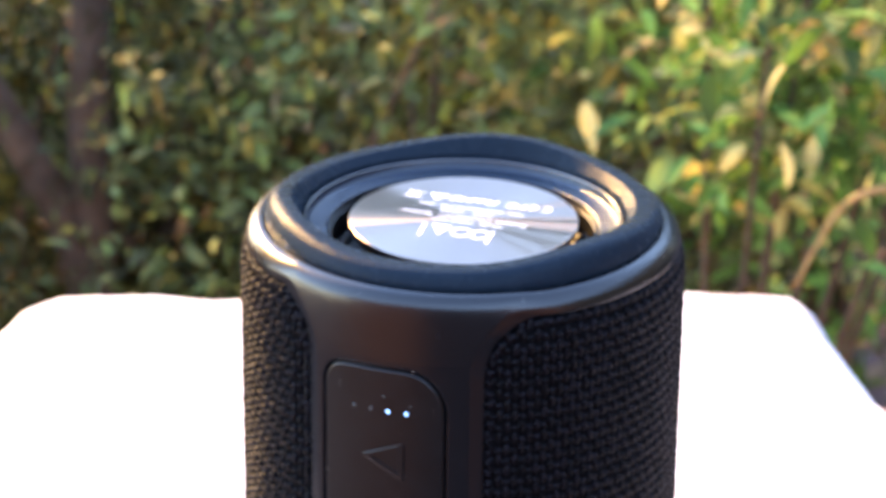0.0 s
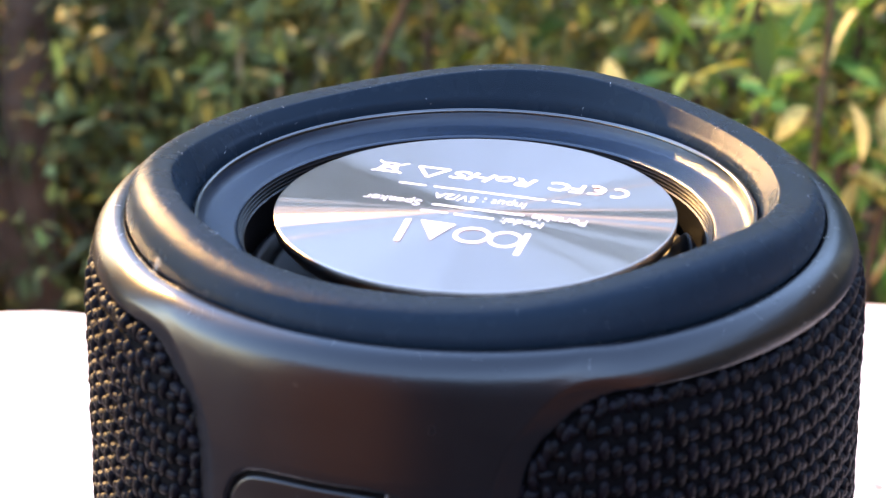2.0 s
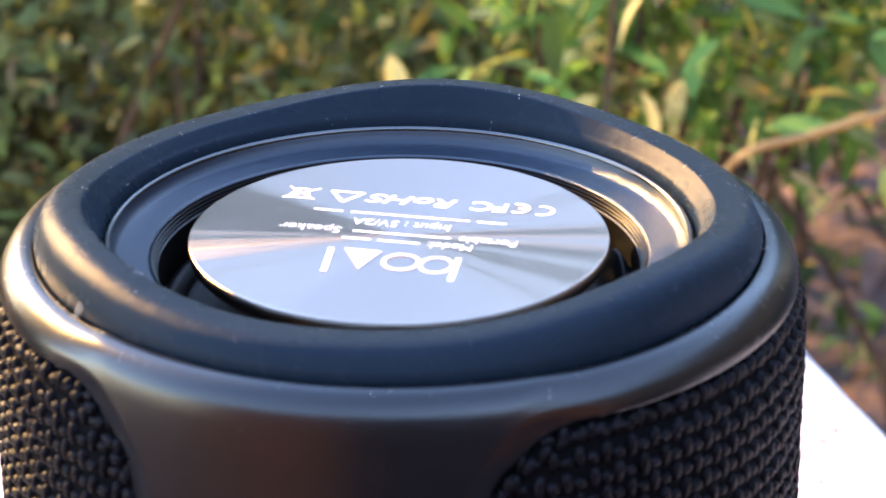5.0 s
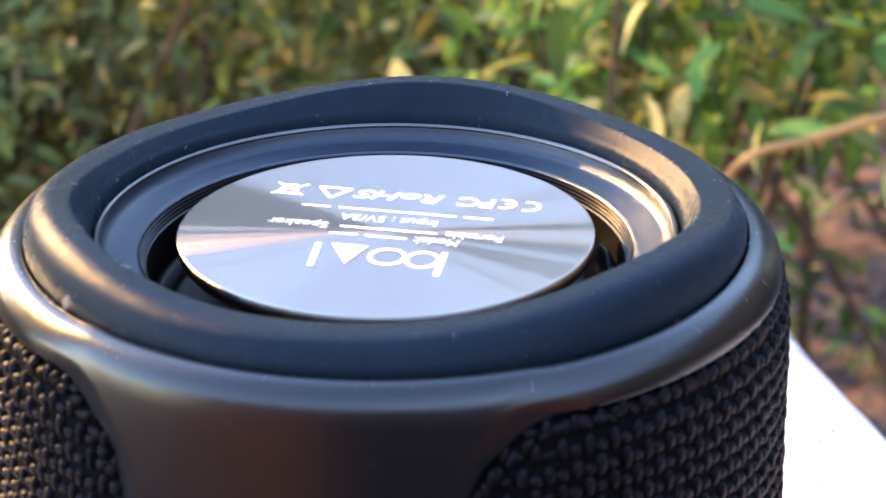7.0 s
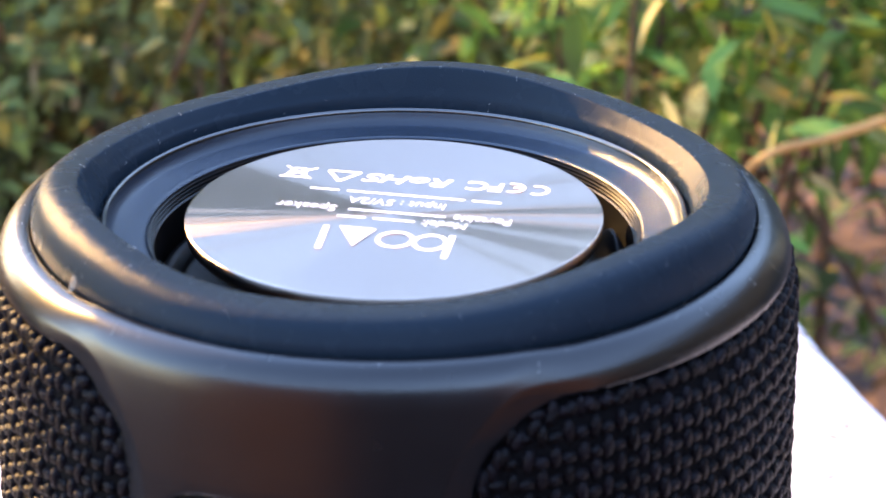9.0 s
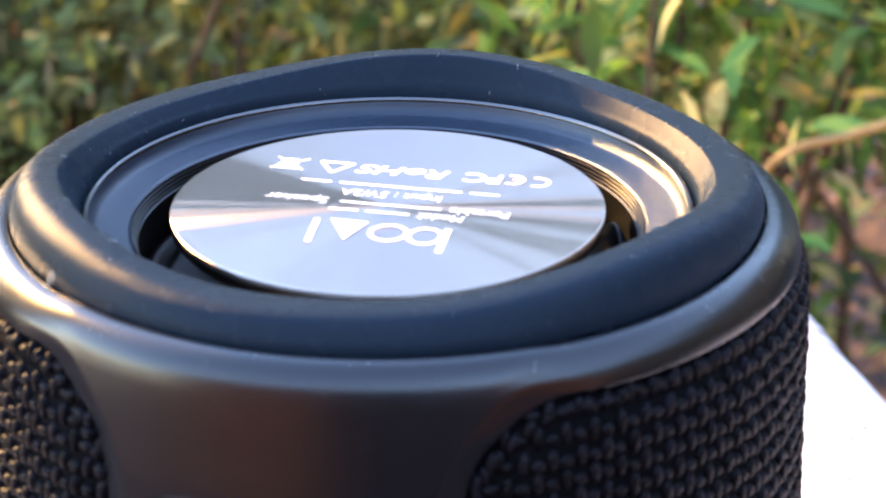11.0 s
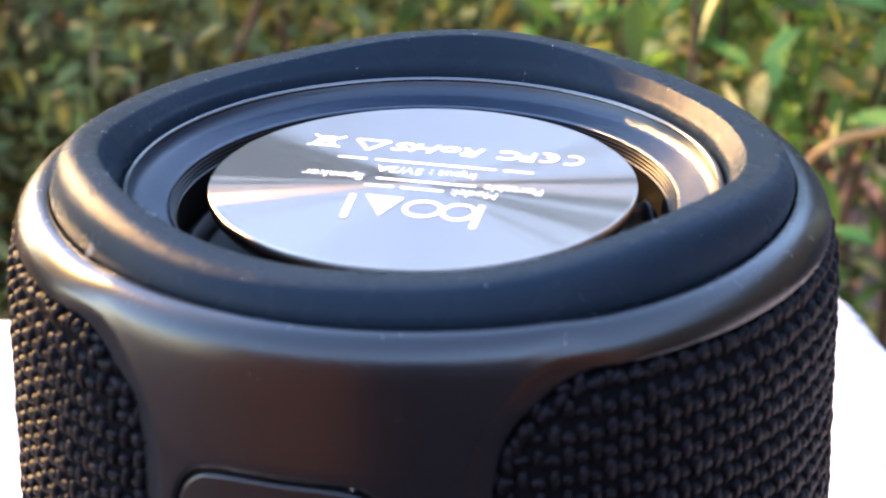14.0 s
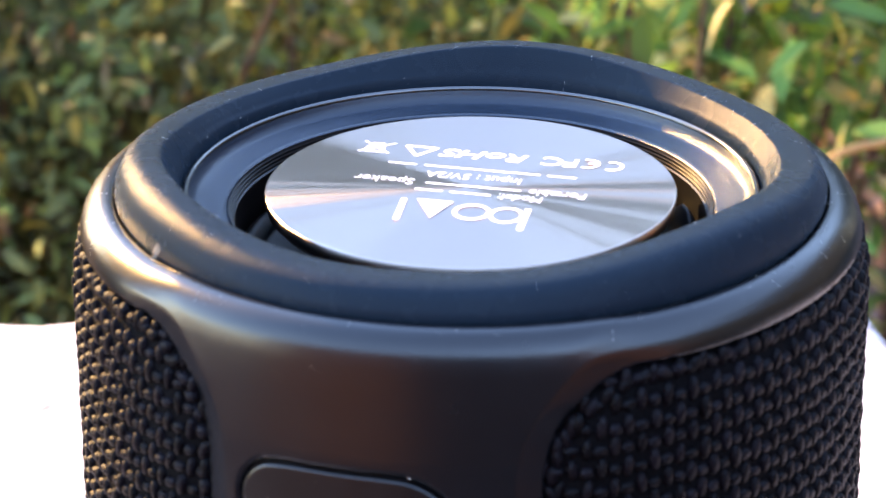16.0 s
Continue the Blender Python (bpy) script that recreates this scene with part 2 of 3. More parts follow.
def housing():
    prof = [(0.0325, -0.0030), (0.0338, -0.0024), (0.0343, -0.0014), (0.0345, -0.0003), (0.0350, -0.0001), (0.0360, -0.0003), (0.0368, -0.0009), (0.0374, -0.0018),
            (0.03780, -0.0030), (0.03810, -0.0045), (0.03835, -0.0062), (0.03855, -0.0081), (0.0387, -0.0100), (0.0388, -0.0118)]
    low_prof = [(0.0325, -0.0030), (0.0338, -0.0026), (0.0343, -0.0018), (0.0345, -0.0010), (0.0349, -0.0008), (0.0358, -0.0010), (0.0366, -0.0013), (0.0372, -0.0018),
                (0.0377, -0.0026), (0.0381, -0.0040), (0.0384, -0.0058), (0.0386, -0.0077), (0.0387, -0.0097), (0.0388, -0.0118)]
    middle = [(RB, z) for z in np.linspace(ZG - 0.0122, ZG - 0.036, 75)] + [(RB, z) for z in np.linspace(ZG - 0.0375, BOTTOM + 0.0118, 50)]

    def whole(outline):
        top = [(p.x, ZG + p.y) for p in curve_profile([(r, z, 0) for r, z in outline], 6)]
        return np.array(top + middle + [(r, ZG + BOTTOM - z) for r, z in top[::-1]])

    rz, rz_low = whole(prof), whole(low_prof)
    steps = 1100
    th = np.linspace(-math.pi, math.pi, steps, endpoint=False)
    R, T = np.meshgrid(rz[:, 0], th, indexing="ij")
    Z = np.repeat(rz[:, 1][:, None], steps, 1)
    dc, dp = cloth_distance(T, Z), pad_distance(T, Z)
    # the shoulders over the cloth lie deeper than the column and meet it at a crease; the column between the panels is slightly hollow
    side = np.minimum(np.abs(wrap(T - radians(-104))), np.abs(wrap(T - radians(76)))) / radians(24)
    down = smooth(ZG - Z, 0.0015, 0.009) * smooth(Z - BOTTOM, 0.0015, 0.009)
    outer = cloth_distance(T, Z, 0.0026, 0.0026, 0.0128)
    ramp_ = np.clip(-outer / 0.0026, -1, 1.3)
    inner = np.max([hw - np.abs(wrap(T - mid) * 0.039) for mid, hw in CLOTHS], 0)
    fade = np.maximum(smooth(ZG - Z, 0.003, 0.010), 0.6 * (1 - smooth(inner, 0.004, 0.014)) * smooth(ZG - Z, 0.0015, 0.0045))
    chamfer = 0.00046 * (ramp_ + np.sqrt(ramp_ * ramp_ + 0.003)) * fade
    wide = smooth(-cloth_distance(T, Z, 0.0040, 0.0062, 0.0165), 0.0005, 0.0042)
    R = R + wide * (rz_low[:, 0] - rz[:, 0])[:, None]
    Z = Z + wide * (rz_low[:, 1] - rz[:, 1])[:, None]
    R = R - chamfer - down * 0.0002 * (1 - np.clip(side, 0, 1) ** 2)
    R = R - 0.0013 * smooth(-dc, 0.0, 0.0006)
    R = R - 0.0008 * smooth(-dp, -0.00035, 0.00005)
    v = np.stack([R * np.cos(T), R * np.sin(T), Z], -1).reshape(-1, 3)
    return mesh_object("housing", v, grid_faces(len(rz), steps, True), PLASTIC, speaker, "satin black moulded plastic body")


housing()


def hem(hw, z_lo, z_hi, inset=0.0007, step=0.0018):
    """Places and directions of stitches round the rounded outline of a panel: along it, up, angle."""
    w, lo, hi, out = hw - inset, z_lo + inset, z_hi - inset, []
    for cx, cz, rad, a0 in ((w, hi, 0.0100, 0), (-w, hi, 0.0105, 90), (-w, lo, 0.0105, 180), (w, lo, 0.0100, 270)):
        c = (cx - math.copysign(rad, cx), cz - (rad if cz == hi else -rad))
        for k in range(9):
            a = radians(a0 + 90 * k / 9)
            out.append((c[0] + rad * math.cos(a), c[1] + rad * math.sin(a), a + math.pi / 2))
    rows = []
    for p, q in zip(out, out[1:] + out[:1]):
        m_ = max(1, round(math.hypot(q[0] - p[0], q[1] - p[1]) / step))
        rows += [(p[0] + (q[0] - p[0]) * k / m_, p[1] + (q[1] - p[1]) * k / m_, math.atan2(q[1] - p[1], q[0] - p[0])) for k in range(m_)]
    return rows


def cloth_panel(mid, hw):
    z_lo, z_hi = BOTTOM + 0.004, ZG - 0.0042
    nu, nv = 220, 220
    th = mid + np.linspace(-hw, hw, nu) / 0.039
    zz = np.concatenate([np.linspace(z_hi, z_hi - 0.02, 100), np.linspace(z_hi - 0.021, z_lo, nv - 100)])
    Z, T = np.meshgrid(zz, th, indexing="ij")
    d = cloth_distance(T, Z)
    R = 0.0384 - 0.0008 * smooth(d, -0.0040, 0.0) - 0.0012 * smooth(d, -0.0007, 0.0002)
    v = np.stack([R * np.cos(T), R * np.sin(T), Z], -1).reshape(-1, 3)
    panel = mesh_object("cloth_panel", v, grid_faces(len(zz), nu, False), CLOTH, speaker, "black woven cloth grille panel")
    # yarn: staggered rows of two-lobed stitches
    px, pz = 0.00258, 0.00200
    rng = np.random.default_rng(3 + int(hw * 1e5) + int(mid * 10))
    lobes = []
    rows = int((z_hi - z_lo) / pz)
    cols = int(2 * hw / px)
    for i in range(rows):
        for j in range(-1, cols + 1):
            s0 = -hw + (j + 0.5 * (i % 2) + 0.25) * px + rng.normal(0, 0.00006)
            z0 = z_hi - (i + 0.45) * pz + rng.normal(0, 0.00006)
            for ds, dz, a, c, h, lean in ((-0.00062, 0.00010, 0.00054, 0.00114, 0.00066, -0.13), (0.00058, -0.00012, 0.00084, 0.00056, 0.00062, 0.10)):
                lobes.append((s0 + ds, z0 + dz, a * rng.uniform(0.88, 1.12), c * rng.uniform(0.88, 1.1), h * rng.uniform(0.85, 1.12), lean + rng.normal(0, 0.09)))
    # the hem: longer puffed stitches along the panel's edge
    for s0, z0, way in hem(hw, z_lo, z_hi):
        lobes.append((s0, z0, rng.uniform(0.0008, 0.0012), rng.uniform(0.0005, 0.0007), rng.uniform(0.0006, 0.0009), way + rng.normal(0.45, 0.3)))
    L = np.array(lobes)
    d = cloth_distance(mid + L[:, 0] / 0.039, L[:, 1])
    L = L[d < 0.0001]
    d = d[d < 0.0001]
    ring = np.linspace(0, 2 * math.pi, 8, endpoint=False)
    tx, ty, tz = [], [], []
    for rad, hgt in ((1.0, 0.0), (0.93, 0.55), (0.64, 0.88)):
        tx += list(rad * np.cos(ring)); ty += list(rad * np.sin(ring)); tz += [hgt] * 8
    tx.append(0.0); ty.append(0.0); tz.append(1.0)
    tx, ty, tz = map(np.array, (tx, ty, tz))
    tf = [(r * 8 + k, r * 8 + (k + 1) % 8, (r + 1) * 8 + (k + 1) % 8, (r + 1) * 8 + k) for r in range(2) for k in range(8)]
    tt = [(16 + k, 16 + (k + 1) % 8, 24) for k in range(8)]
    x, y = tx[None] * L[:, 2:3], ty[None] * L[:, 3:4]
    c, s = np.cos(L[:, 5:6]), np.sin(L[:, 5:6])
    S, Zz = L[:, 0:1] + x * c - y * s, L[:, 1:2] + x * s + y * c
    base = 0.0384 - 0.0008 * smooth(d, -0.0040, 0.0)[:, None] - 0.0003 * smooth(d, -0.0007, 0.0002)[:, None]
    R = base - 0.0001 + tz[None] * L[:, 4:5]
    T = mid + S / 0.039
    v = np.stack([R * np.cos(T), R * np.sin(T), Zz], -1).reshape(-1, 3)
    off = np.arange(len(L))[:, None] * 25
    faces = [tuple(f) for q in tf for f in (off + np.array(q)[None]).tolist()] + [tuple(f) for q in tt for f in (off + np.array(q)[None]).tolist()]
    mesh_object("weave", v, faces, YARN, panel, "knobbly black yarn weave", kind="stuff")


for mid, hw in CLOTHS:
    cloth_panel(mid, hw)


# upper ring: rounded rubber rim with three soft waves
def wave(a):
    b = (0.5 + 0.5 * math.cos(3 * (a - radians(80)))) ** 1.6
    return 0.0021 - 0.0007 * math.sin(a) + 0.0019 * b


# profile of the rim: radius, share of the crest's height, fixed height
RING = [(0.0282, 0.0, -0.0030), (0.0283, 0.0, -0.0010), (0.0285, 0.06, 0.0), (0.0289, 0.34, 0.0), (0.0293, 0.62, 0.0), (0.0297, 0.87, 0.0), (0.02985, 0.95, 0.0), (0.0300, 0.985, 0.0), (0.0303, 1.0, 0.0),
        (0.0311, 0.99, 0.0), (0.0320, 0.96, 0.0), (0.0329, 0.86, 0.0), (0.0336, 0.67, 0.0), (0.0341, 0.40, 0.0), (0.0344, 0.15, 0.0), (0.0344, 0.0, -0.0004), (0.0339, 0.0, -0.0009), (0.0325, 0.0, -0.0025)]


def rim(name, mat, parent, label, flip):
    prof = curve_profile(RING, 4)
    steps = 360
    v = []
    for p in prof:
        for k in range(steps):
            a = 2 * math.pi * k / steps
            v.append((p.x * math.cos(a), p.x * math.sin(a), ZG + p.y * wave(a) + p.z if not flip else BOTTOM - p.y * BOTTOM - p.z * 0.6))
    return mesh_object(name, v, grid_faces(len(prof), steps, True), mat, parent, label)


rim("end_ring", RUBBER, speaker, "wavy black rubber rim ring", False)
rim("foot_ring", RUBBER, speaker, "flat black rubber foot ring", True)

# radiator frame: lip, hollow slope, stepped inner edge
fp = curve_profile([(0.0281, -0.0040, 0), (0.0279, -0.0014, 0), (0.02785, -0.0008, 0), (0.0276, -0.0006, 0), (0.0274, -0.0010, 0), (0.0272, -0.0015, 0), (0.0269, -0.0019, 0), (0.0265, -0.00213, 0),
                    (0.0257, -0.00225, 0), (0.0246, -0.0023, 0), (0.0240, -0.0023, 0), (0.0236, -0.0026, 0)], 5)
lathe("radiator_frame", [(p.x, p.y) for p in fp],
      FRAME, speaker, "satin black dished frame round the radiator", 256, None, ZG)
TRIM, n, l, b = material("dark_satin_trim", (0.12, 0.12, 0.12), 0.24, 1.0)
bump(n, l, b, noise_node(n, l, 6000, 2), 0.1, 0.00005)
lathe("trim_ring", [(0.02764 + 0.00031 * math.cos(t), -0.00080 + 0.00031 * math.sin(t)) for t in np.linspace(-0.3, 3.4, 9)], TRIM, speaker, "thin bright lip of the radiator frame", 256, None, ZG)
lathe("inner_step", [(0.02362, -0.0024), (0.0236, -0.0027), (0.02345, -0.00272), (0.02345, -0.0030), (0.0233, -0.00302), (0.0233, -0.0033), (0.02315, -0.00332), (0.02315, -0.0036), (0.0230, -0.0037)],
      STEP, speaker, "finely stepped dark inner edge of the frame", 256, None, ZG).data.shade_flat()
lathe("radiator_well", [(0.02305, -0.0036), (0.0231, -0.0060), (0.0233, -0.0085)], DARK, speaker, "dark wall of the radiator slot", 192, None, ZG)
# soft surround with folds
sp_ = curve_profile([(0.0232, -0.0082, 0), (0.0226, -0.0072, 0), (0.0218, -0.0069, 0), (0.0209, -0.0076, 0), (0.0200, -0.0084, 0), (0.0150, -0.0086, 0), (0.0, -0.0086, 0)], 4)


def fold(a, r, z):
    return 0.0026 * max(0.0, math.cos(3 * (a - radians(10)))) ** 8 * max(0.0, 1 - abs(r - 0.0215) / 0.0018)


lathe("radiator_surround", [(max(p.x, 0.0001), p.y) for p in sp_], DARK, speaker, "black folded rubber surround", 240, fold, ZG)

# spun metal disc
DZ = ZG - 0.0011
disc = lathe("radiator_disc", [(0.0150, -0.0052), (0.0192, -0.0022), (0.0199, -0.0014), (0.02005, -0.0006), (0.02004, -0.00012), (0.01998, -0.00003), (0.01990, 0.0), (0.01986, 0.0), (0.0197, 0.0), (0.015, 0.0), (0.010, 0.0), (0.005, 0.0), (0.0002, 0.0)],
             METAL, speaker, "spun aluminium disc with white printing", 256, None, DZ)
disc.data.transform(Matrix.Translation((0, 0, -DZ)))
disc.location = (0, 0, DZ)

# printing: lines run from +x to -x, tops towards -y
TD = radians(166.5)
DIR, UP = Vector((math.cos(TD), math.sin(TD), 0)), Vector((-math.sin(TD), math.cos(TD), 0))


def on_disc(d, u, h=0.000012):
    return DIR * d * 0.001 + UP * u * 0.001 + Vector((0, 0, h))


def letters(text, d, u, height, width, slant=0.0, bold=0.0):
    """One word in print, its middle at d, its foot at u, scaled to the width (all mm)."""
    cu = bpy.data.curves.new("lettering", "FONT")
    cu.body, cu.size, cu.shear, cu.offset = text, 1.0, slant, bold
    tmp = new("lettering", cu)
    me = bpy.data.meshes.new_from_object(tmp.evaluated_get(bpy.context.evaluated_depsgraph_get()))
    bpy.data.objects.remove(tmp)
    co = np.array([v.co for v in me.vertices])
    x0, x1 = co[:, 0].min(), co[:, 0].max()
    y1 = co[:, 1].max()
    for v in me.vertices:
        x = (v.co.x - (x0 + x1) / 2) / (x1 - x0) * width
        y = v.co.y / max(y1, 0.01) * height
        v.co = on_disc(d + x, u + y)
    me.materials.clear()
    me.materials.append(PRINT)
    ob = new("lettering", me)
    ob.parent = disc
    return ob


def shape(name, outlines, label=""):
    """Flat printed strokes; each outline is a closed list of (d, u) in mm."""
    v, f = [], []
    for o in outlines:
        f.append(tuple(range(len(v), len(v) + len(o))))
        v += [on_disc(a, b_, 0.000012 + 0.000002 * len(f)) for a, b_ in o]
    return mesh_object(name, v, f, PRINT, disc, label, smooth=False)


def stroke(a, b_, w):
    (x0, y0), (x1, y1) = a, b_
    k = math.hypot(x1 - x0, y1 - y0)
    nx, ny = -(y1 - y0) / k * w / 2, (x1 - x0) / k * w / 2
    return [(x0 + nx, y0 + ny), (x0 - nx, y0 - ny), (x1 - nx, y1 - ny), (x1 + nx, y1 + ny)]


def hoop(cx, cy, rx, ry, w, a0=0, a1=360, n_=28):
    out = []
    for k in range(n_):
        t0, t1 = radians(a0 + (a1 - a0) * k / n_), radians(a0 + (a1 - a0) * (k + 1) / n_)
        out.append([(cx + (rx + e) * math.cos(t), cy + (ry + e) * math.sin(t)) for t, e in ((t0, -w / 2), (t0, w / 2), (t1, w / 2), (t1, -w / 2))])
    return out


# maker's mark as plain shapes: bars, two rings and a wedge
shape("printed_mark", [stroke((-6.74, 4.2), (-7.08, 9.6), 0.6)] + hoop(-5.05, 6.3, 1.5, 1.75, 0.45) + hoop(-1.7, 6.4, 1.65, 1.75, 0.45)
      + [[(0.6, 4.35), (4.27, 4.3), (1.84, 8.8)], stroke((5.45, 4.5), (4.85, 10.0), 0.6)],
      "white printed maker's mark")
letters("Model:", -5.3, 1.0, 1.45, 4.3, 0, 0.0)
shape("printed_bar", [stroke((-2.4, 1.6), (1.7, 1.6), 0.36)])
shape("printed_bar", [stroke((2.4, 1.6), (5.2, 1.6), 0.36)])
letters("Portable", -8.6, -0.85, 1.45, 5.6, 0, 0.0)
shape("printed_bar", [stroke((-5.0, -0.2), (4.6, -0.2), 0.36)])
letters("Speaker", 8.8, -0.85, 1.45, 6.0, 0, 0.0)
letters("Input : 5V/2A", 0.4, -3.3, 1.45, 9.6, 0, 0.0)
for d0, d1 in ((-9.5, -6.6), (-5.9, 5.9), (6.7, 9.6)):
    shape("printed_bar", [stroke((d0, -4.75), (d1, -4.75), 0.36)])
letters("RoHS", 0.8, -9.6, 2.1, 9.0, 0.25, 0.02)
letters("FC", -7.0, -9.7, 2.2, 3.6, 0, 0.02)
shape("printed_symbol", hoop(-12.3, -8.7, 1.0, 1.0, 0.42, 60, 300) + hoop(-9.9, -8.7, 1.0, 1.0, 0.42, 60, 300) + [stroke((-10.8, -8.7), (-9.9, -8.7), 0.4)], "white printed conformity mark")
tri = [(5.7, -9.6), (9.0, -9.6), (7.35, -7.0)]
shape("printed_symbol", [stroke(tri[k], tri[(k + 1) % 3], 0.42) for k in range(3)], "white printed recycling triangle")
shape("printed_symbol", [stroke((10.6, -7.3), (13.2, -7.3), 0.4), stroke((10.9, -7.3), (11.4, -9.6), 0.35), stroke((12.9, -7.3), (12.4, -9.6), 0.35), stroke((11.3, -9.5), (12.5, -9.5), 0.35),
                         stroke((10.2, -7.0), (13.4, -9.9), 0.28), stroke((13.4, -7.0), (10.2, -9.9), 0.28)], "white printed crossed-out bin")


# control pad
def on_body(theta, z, r):
    return Vector((r * math.cos(theta), r * math.sin(theta), z))


def column_radius(theta):
    side = min(abs(wrap(theta - radians(-104))) / radians(24), 1.0)
    return RB - 0.00006 - 0.0002 * (1 - side ** 2)


def control_pad():
    nu, nv = 90, 170
    th = PAD_MID + np.linspace(-PAD_HW, PAD_HW, nu) / RB
    zz = np.concatenate([np.linspace(ZG - 0.0128, ZG - 0.024, 90), np.linspace(ZG - 0.0245, 0.066, nv - 90)])
    Z, T = np.meshgrid(zz, th, indexing="ij")
    d = pad_distance(T, Z)
    side = np.abs(wrap(T - radians(-104))) / radians(24)
    R = RB - 0.00006 - 0.0002 * (1 - np.clip(side, 0, 1) ** 2) + 0.00010 - 0.0012 * smooth(d, -0.0006, 0.00002) ** 2
    v = np.stack([R * np.cos(T), R * np.sin(T), Z], -1).reshape(-1, 3)
    return mesh_object("control_pad", v, grid_faces(len(zz), nu, False), PAD, speaker, "black rubber button pad")


pad = control_pad()
for deg, lit in ((-113, False), (-108.4, False), (-104, True), (-99.3, True)):
    a, zc = radians(deg), ZG - 0.0209
    c0 = on_body(a, zc, column_radius(a) + 0.00005)
    t1, t2 = Vector((-math.sin(a), math.cos(a), 0)), Vector((0, 0, 1))
    out = Vector((math.cos(a), math.sin(a), 0))
    v = [c0 + (t1 * math.cos(k) + t2 * math.sin(k)) * 0.00042 + out * 0.0 for k in np.linspace(0, 2 * math.pi, 16, endpoint=False)]
    v += [c0 + (t1 * math.cos(k) + t2 * math.sin(k)) * 0.00030 + out * 0.00012 for k in np.linspace(0, 2 * math.pi, 16, endpoint=False)]
    v.append(c0 + out * 0.00018)
    f = grid_faces(2, 16, True) + [(16 + k, 16 + (k + 1) % 16, 32) for k in range(16)]
    mesh_object("indicator_light", v, f, LED_ON if lit else LED_OFF, pad, "lit blue-white indicator light" if lit else "unlit grey indicator light")


def triangle_button():
    pts = [(-111.2, -0.0293), (-99.8, -0.0336), (-99.8, -0.0262)]
    c = (sum(p[0] for p in pts) / 3, sum(p[1] for p in pts) / 3)
    v, f = [], []
    rings_ = ((1.0, -0.0001), (0.97, 0.00028), (0.90, 0.00034), (0.64, 0.00030), (0.60, 0.0000), (0.56, 0.00002))
    m_ = 0
    for k, h in rings_:
        row = []
        for i in range(3):
            p, q, o = pts[i], pts[(i + 1) % 3], pts[i - 1]
            for e, w in ((o, 0.12), (o, 0.04), (q, 0.04), (q, 0.12)):
                x, y = p[0] + (e[0] - p[0]) * w, p[1] + (e[1] - p[1]) * w
                row.append((c[0] + (x - c[0]) * k, c[1] + (y - c[1]) * k))
        for x, y in row:
            a = radians(x)
            v.append(on_body(a, ZG + y, column_radius(a) + 0.0001 + h))
        m_ = len(row)
    f = grid_faces(len(rings_), m_, True)
    f.append(tuple(range((len(rings_) - 1) * m_, len(rings_) * m_)))
    mesh_object("play_button", v, f, PAD, pad, "raised triangular play button", smooth=False)


triangle_button()

# ---- the whitewashed wall top ----
def wall_top():
    outline = [(-0.19, -0.05), (0.9, -0.05), (0.9, 0.230), (0.30, 0.231), (0.104, 0.2275), (0.0965, 0.2275), (0.0935, 0.233), (0.0910, 0.243), (0.0865, 0.260), (0.0830, 0.276),
               (0.0800, 0.289), (0.0745, 0.2985), (0.062, 0.302), (0.02, 0.299), (-0.04, 0.288), (-0.09, 0.2825), (-0.126, 0.2810), (-0.138, 0.2775), (-0.145, 0.268), (-0.149, 0.250), (-0.152, 0.22), (-0.162, 0.10)]
    # resample the outline and wobble it
    pts = []
    for i, p in enumerate(outline):
        q = outline[(i + 1) % len(outline)]
        k = max(1, int(math.hypot(q[0] - p[0], q[1] - p[1]) / 0.006))
        pts += [(p[0] + (q[0] - p[0]) * j / k, p[1] + (q[1] - p[1]) * j / k) for j in range(k)]
    n_ = len(pts)
    v, f = [], []
    levels = ((0.010, 0.0), (0.006, -0.0008), (0.0025, -0.003), (0.0, -0.008), (-0.001, -0.03), (-0.001, -0.7))
    norm = []
    for i in range(n_):
        a, b_ = pts[i - 3], pts[(i + 3) % n_]
        d = Vector((b_[0] - a[0], b_[1] - a[1])).normalized()
        norm.append((-d.y, d.x))
    for inset, z in levels:
        for i, (x, y) in enumerate(pts):
            w = noise.noise(Vector((x * 60, y * 60, 3.0))) * 0.0014
            v.append((x + norm[i][0] * (inset + w), y + norm[i][1] * (inset + w), z + (noise.noise(Vector((x * 40, y * 40, 8.0))) * 0.0006 if z > -0.01 and inset < 0.009 else 0)))
    for lv in range(len(levels) - 1):
        for i in range(n_):
            k = (i + 1) % n_
            f.append((lv * n_ + i, (lv + 1) * n_ + i, (lv + 1) * n_ + k, lv * n_ + k))
    bm = bmesh.new()
    bv = [bm.verts.new(q) for q in v]
    for q in f:
        bm.faces.new([bv[i] for i in q])
    bm.faces.new(bv[:n_])
    bmesh.ops.recalc_face_normals(bm, faces=bm.faces)
    me = bpy.data.meshes.new("wall_parapet")
    bm.to_mesh(me)
    bm.free()
    me.materials.append(WHITEWASH)
    me.shade_smooth()
    return tagged(new("wall_parapet", me), "thick whitewashed plaster wall top, sunlit, with worn edges", "wall", kind="structure")


parapet = wall_top()
tube("crack", [(0.0948, 0.2285, -0.0040), (0.0945, 0.222, -0.0012), (0.0925, 0.2150, -0.0002), (0.0932, 0.208, -0.0002), (0.0918, 0.200, -0.0002), (0.0930, 0.190, -0.0002), (0.0950, 0.180, -0.0002)],
     [0.0013, 0.0008, 0.0004, 0.0003, 0.0002], CRACK, parapet, "brown hairline crack in the plaster", 5, 6)

